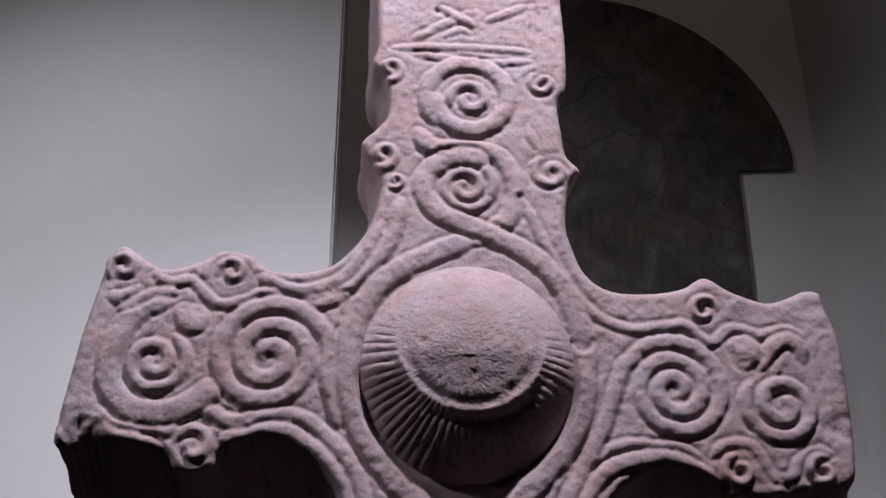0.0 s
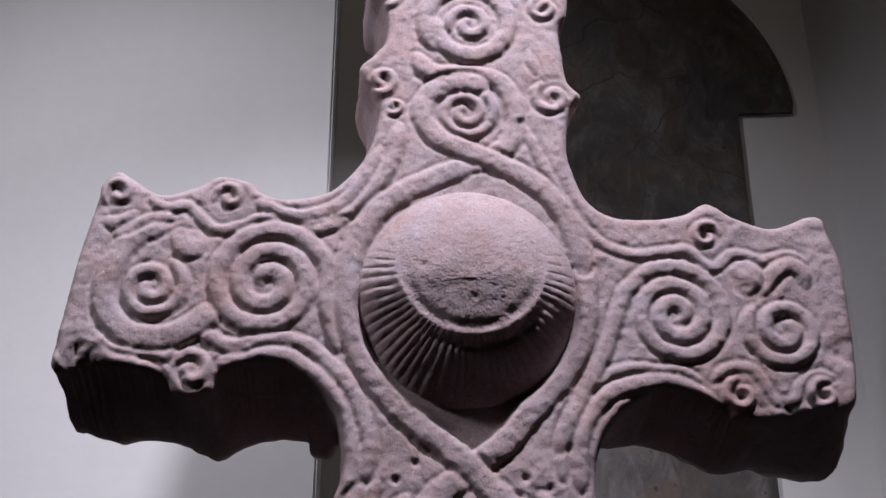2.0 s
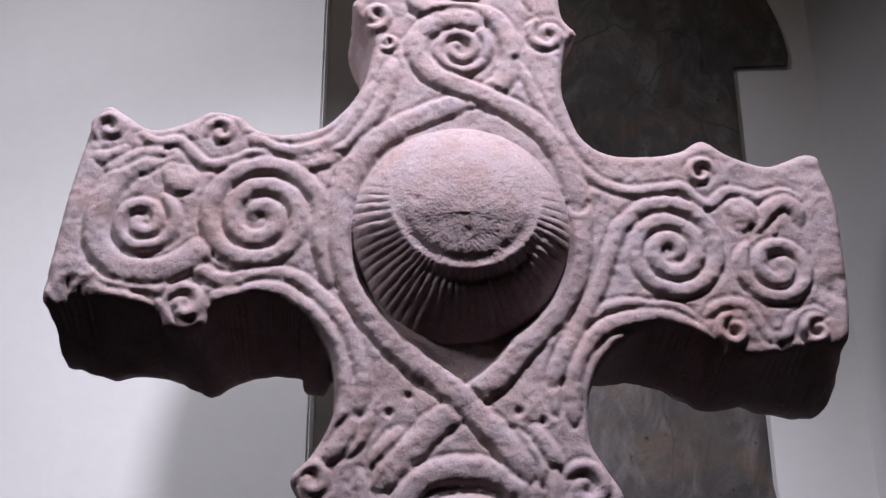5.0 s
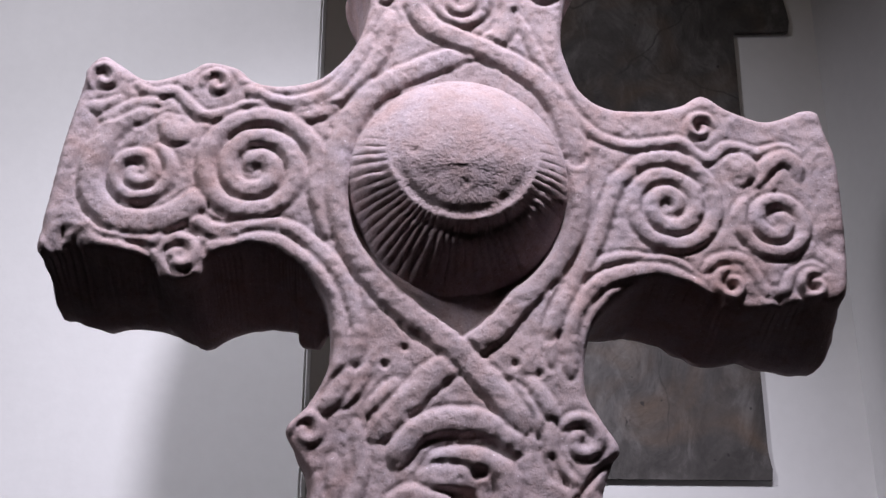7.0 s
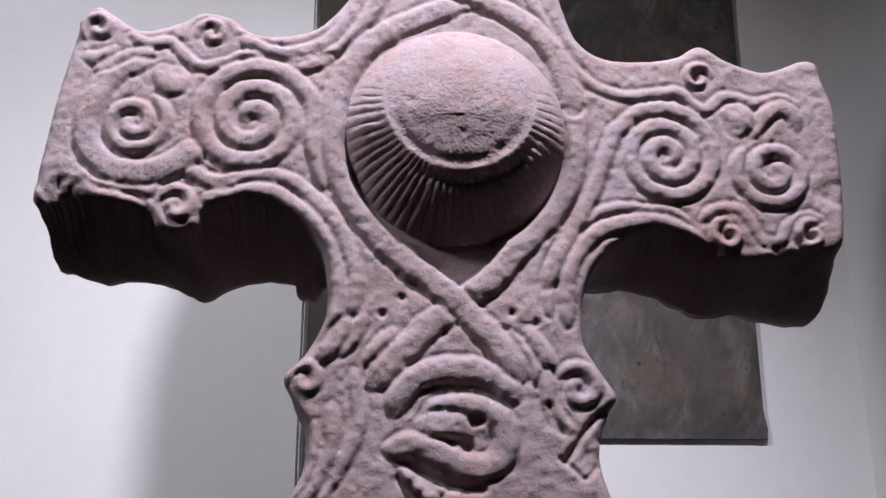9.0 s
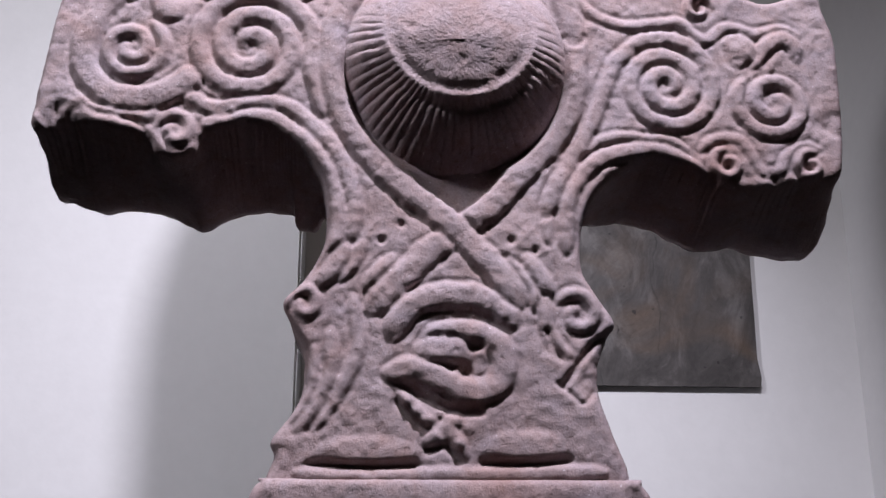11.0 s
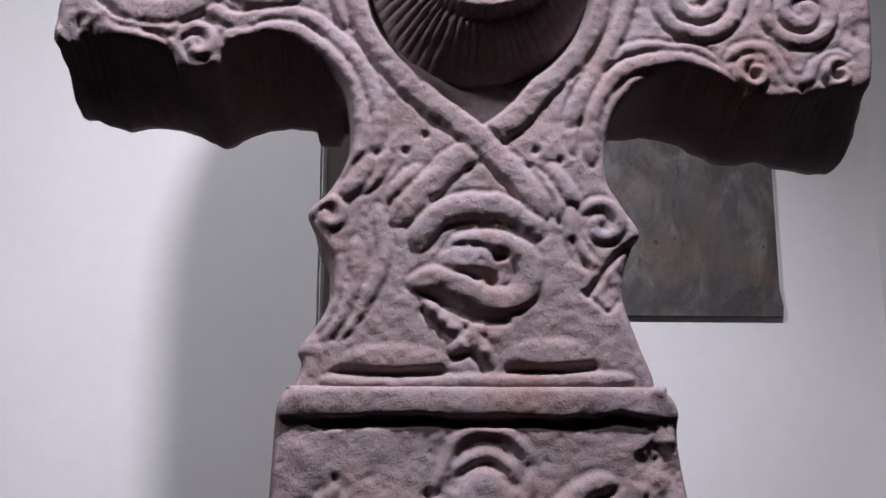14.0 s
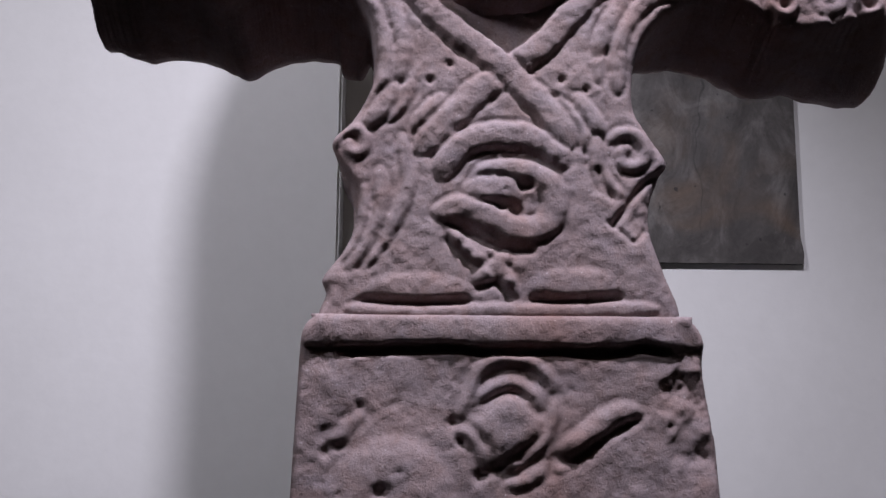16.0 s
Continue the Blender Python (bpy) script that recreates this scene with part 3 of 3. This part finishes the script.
HEAD_RIGHT = [(0.487, 1.888), (0.492, 1.956), (0.492, 2.042), (0.481, 2.088), (0.476, 2.112), (0.456, 2.115), (0.427, 2.103), (0.399, 2.098),
              (0.356, 2.113), (0.323, 2.132), (0.291, 2.116), (0.247, 2.108), (0.195, 2.111), (0.162, 2.134), (0.145, 2.176), (0.139, 2.210),
              (0.146, 2.268), (0.163, 2.292), (0.145, 2.317), (0.140, 2.355), (0.137, 2.403), (0.150, 2.432), (0.153, 2.512), (0.150, 2.594),
              (0.150, 2.78), (0.150, 2.96), (0.133, 3.03), (0.085, 3.08), (0.011, 3.099), (-0.063, 3.08), (-0.111, 3.03)]


def ease(v, lo, hi):
    t = np.clip((v - lo) / (hi - lo), 0, 1)
    return t * t * (3 - 2 * t)


UNDER_LEFT = [(-0.50, 1.850), (-0.478, 1.843), (-0.448, 1.833), (-0.42, 1.838), (-0.368, 1.836), (-0.342, 1.823), (-0.32, 1.814), (-0.294, 1.824),
              (-0.273, 1.833), (-0.236, 1.838), (-0.199, 1.834), (-0.165, 1.815)]
UNDER_RIGHT = [(0.187, 1.832), (0.233, 1.836), (0.272, 1.828), (0.302, 1.813), (0.34, 1.796), (0.379, 1.800), (0.41, 1.795), (0.46, 1.788), (0.50, 1.795)]


def head_sides(c, out):
    """How far the sides move towards the back: down under the arms, out a little elsewhere."""
    low = spline(UNDER_LEFT + UNDER_RIGHT, 0.01)
    under = ease(c[:, 2], 1.775, 1.825) * ease(-c[:, 2], -1.98, -1.91) * ease(np.abs(c[:, 0]), 0.150, 0.175) * ease(-out[:, 2], 0.05, 0.6)
    move = out * (0.014 * np.clip(-out[:, 0], 0, 1) * ease(c[:, 2], 2.17, 2.25) + 0.004 * np.abs(out[:, 0]))[:, None]
    move[:, 2] += under * (np.interp(c[:, 0], low[:, 0], low[:, 1]) - c[:, 2])
    tip = ease(-c[:, 2], -1.99, -1.90) * ease(np.abs(c[:, 0]), 0.44, 0.49)
    move[:, 0] += tip * np.where(c[:, 0] < 0, -0.002, 0.006)
    move[:, 2] -= tip * (1 - under) * np.where(c[:, 0] < 0, 0.048, 0.070)
    return move


def cross_head():
    f = Face(-0.54, 0.54, 1.46, 3.14, 0.002, -0.004)
    # the hollow below the boss
    f.h -= 0.022 * np.exp(-(((f.xs[:, None] - 0.004) / 0.060) ** 4) - (((f.zs[None] - 1.850) / 0.050) ** 4))
    carve_upper_arm(f)
    carve_right_arm(f)
    carve_left_arm(f)
    carve_lower_arm(f)
    for x, z, r in ((0.314, 2.083, 0.005), (0.338, 1.871, 0.006), (0.441, 1.871, 0.006), (-0.344, 1.889, 0.003),
                    (-0.086, 1.766, 0.0048), (-0.062, 1.786, 0.004), (0.068, 1.768, 0.0045), (0.096, 1.757, 0.0035), (0.022, 1.640, 0.006), (-0.038, 2.560, 0.005)):
        pit(f, x, z, r, 0.009)
    groove(f, [(-0.157, 1.508), (-0.102, 1.505), (-0.045, 1.508)], 0.0048, 0.010)
    groove(f, [(0.032, 1.511), (0.074, 1.51), (0.129, 1.514)], 0.0048, 0.010)
    mass(f, -0.472, 1.912, 0.034, -0.004)
    chip(f, -0.482, 1.905, 0.032, 0.012, RNG)
    for x, z, r in ((0.319, 1.850, 0.010), (0.363, 1.852, 0.014), (0.398, 1.852, 0.014), (0.428, 1.862, 0.010)):
        chip(f, x, z, r, 0.008, RNG)
    chip(f, 0.472, 1.925, 0.020, 0.007, RNG)
    chip(f, 0.385, 1.860, 0.014, 0.003, RNG)
    chip(f, 0.172, 1.640, 0.018, 0.006, RNG)
    chip(f, 0.155, 1.600, 0.026, 0.006, RNG)
    f.h = -0.004 + 0.76 * (f.h + 0.004)
    # the boss sits in a bed that is sunk at its lower side
    bed = np.hypot((f.xs[:, None] - 0.002) / 0.139, (f.zs[None] - 1.996) / 0.146)
    sunk = (1 - ease(bed, 0.97, 1.05)) * (1 - ease(f.zs[None], 1.93, 2.02))
    f.h = f.h * (1 - sunk) + np.minimum(f.h, -0.022) * sunk
    f.soften(2)
    f.h += 0.0016 * value_noise(f.h.shape, 26, RNG) + 0.0009 * value_noise(f.h.shape, 9, RNG) + 0.0008 * value_noise(f.h.shape, 4, RNG) + 0.0003 * value_noise(f.h.shape, 2, RNG)
    return stone_block("cross_head", f, HEAD_LEFT + HEAD_LOW_LEFT + HEAD_LOW_RIGHT + HEAD_RIGHT, 0.155, 0.012, head_sides, STONE, cross)


def cross_shaft():
    f = Face(-0.30, 0.30, 0.20, 1.52, 0.0025, 0.0)
    carve_shaft(f)
    f.h *= 0.85
    f.soften(3)
    z = f.zs[None]
    line = 1.453 + 0.003 * value_noise(f.h.shape, 9, RNG) + 0.003 * value_noise(f.h.shape, 20, RNG)
    x = f.xs[:, None]
    bead = np.sqrt(np.clip(1 - ((z - 1.476) / 0.020) ** 2, 0, 1))
    f.h = np.where(z > 1.457, 0.002 + 0.006 * bead, f.h)
    within = np.clip((0.185 - np.abs(x + 0.003)) / 0.01, 0, 1)
    f.h -= 0.012 * np.exp(-(((z - line) / 0.0055) ** 4)) * within
    chip(f, 0.205, 1.400, 0.030, 0.010, RNG)
    chip(f, 0.212, 1.340, 0.030, 0.008, RNG)
    chip(f, 0.205, 1.462, 0.022, 0.007, RNG)
    f.h += 0.002 * value_noise(f.h.shape, 22, RNG) + 0.0010 * value_noise(f.h.shape, 8, RNG) + 0.0007 * value_noise(f.h.shape, 3.5, RNG) + 0.0004 * value_noise(f.h.shape, 2, RNG)
    weathered(f, 45, (-0.22, 0.22), (1.20, 1.45))
    rim = [(-0.190, 1.493), (-0.214, 1.488), (-0.224, 1.474), (-0.227, 1.450), (-0.229, 1.40), (-0.233, 1.294), (-0.252, 0.80), (-0.270, 0.26), (-0.268, 0.25)]
    rim += [(0.268, 0.25), (0.270, 0.26), (0.252, 0.80), (0.234, 1.294), (0.228, 1.37), (0.220, 1.43), (0.222, 1.465), (0.210, 1.486), (0.190, 1.493)]
    return stone_block("shaft", f, rim, 0.160, 0.010, lambda c, out: out * (0.006 * np.abs(out[:, 0]))[:, None], STONE, cross)


def cross_boss():
    cx, cz, rx, rz = 0.002, 1.996, 0.139, 0.144
    kx, kz, kr = 0.004, 2.024, 0.094
    rings, around = 110, 780
    bm = bmesh.new()
    grid = []
    for i in range(rings + 1):
        r = i / rings
        row = []
        for k in range(around):
            a = 2 * math.pi * k / around
            x, z = cx + r * rx * math.cos(a), cz + r * rz * math.sin(a)
            q = math.hypot(x - kx, z - kz) / kr
            b = math.atan2(z - kz, x - kx)
            u = 0.0
            if q < 1:
                h = 0.061 - 0.018 * q**2
            else:
                u = (q - 1) / (q - 1 + (1 - r) * rx / kr + 1e-6)
                h = 0.043 - (0.046 + 0.018 * ease(-math.sin(a), -0.1, 0.5)) * (0.60 * u + 0.40 * u * u)
            # the worn upper half is one smooth dome
            dome = ease(math.sin(a), -0.35, 0.45)
            h += dome * (0.061 * (1 - r**2.6) - h)
            # the ring and the flutes are worn away towards the top
            worn = min(1.0, max(0.50, 0.50 + 0.05 * math.sin(a) - 0.60 * math.cos(a))) * (1 - ease(math.sin(a), 0.0, 0.6))
            ring = min(1.0, max(0.0, 0.28 - 1.25 * math.sin(b) - 0.15 * math.cos(b)))
            broken = 0.75 + 0.5 * noise.noise((x * 60, 3, z * 60))
            if q > 1:
                rib = abs(math.sin(31 * a + 0.5 * math.sin(5 * a) + 0.35 * math.sin(11 * a) + 0.5 * u))
                h += 0.0062 * (0.04 + worn) * (rib**0.7 - 0.6) * math.sin(math.pi * min(1, 0.12 + u * 0.90)) ** 0.8 * (0.8 + 0.5 * noise.noise((x * 90, 7, z * 90)))
            h += ring * broken * (0.0032 * math.exp(-(((q - 0.985) / 0.045) ** 2)) - 0.0034 * math.exp(-(((q - 1.12) / 0.055) ** 2)) - 0.0021 * math.exp(-(((q - 0.865) / 0.055) ** 2)))
            h -= 0.0022 * math.exp(-(((x + 0.055) ** 2 + (z - 2.016) ** 2) / 0.00003)) + 0.0017 * math.exp(-(((x - 0.008) ** 2 + (z - 1.976) ** 2) / 0.00003))
            h -= 0.0014 * math.exp(-((x - 0.025) ** 2 / 0.0006 + (z - 1.968) ** 2 / 0.00008)) * broken
            h += 0.0014 * noise.noise((x * 34, 1, z * 34)) + 0.0006 * noise.noise((x * 110, 5, z * 110)) + 0.0004 * noise.noise((x * 300, 9, z * 300))
            row.append(bm.verts.new((x, -h + 0.004, z)))
            if i == 0:
                break
        grid.append(row)
    for k in range(around):
        q = (k + 1) % around
        bm.faces.new((grid[0][0], grid[1][q], grid[1][k]))
        for i in range(1, rings):
            bm.faces.new((grid[i][k], grid[i][q], grid[i + 1][q], grid[i + 1][k]))
    bmesh.ops.recalc_face_normals(bm, faces=bm.faces)
    for face in bm.faces:
        face.smooth = True
    return part("boss", bm, STONE, cross, "domed boss with a fluted rim")


cross_head()
cross_boss()
cross_shaft()
# unseen support, in the dark floor stone to hold down bounced light
box("plinth", (-0.42, -0.22, 0), (0.42, 0.38, 0.252), FLOOR, 0.012, cross)
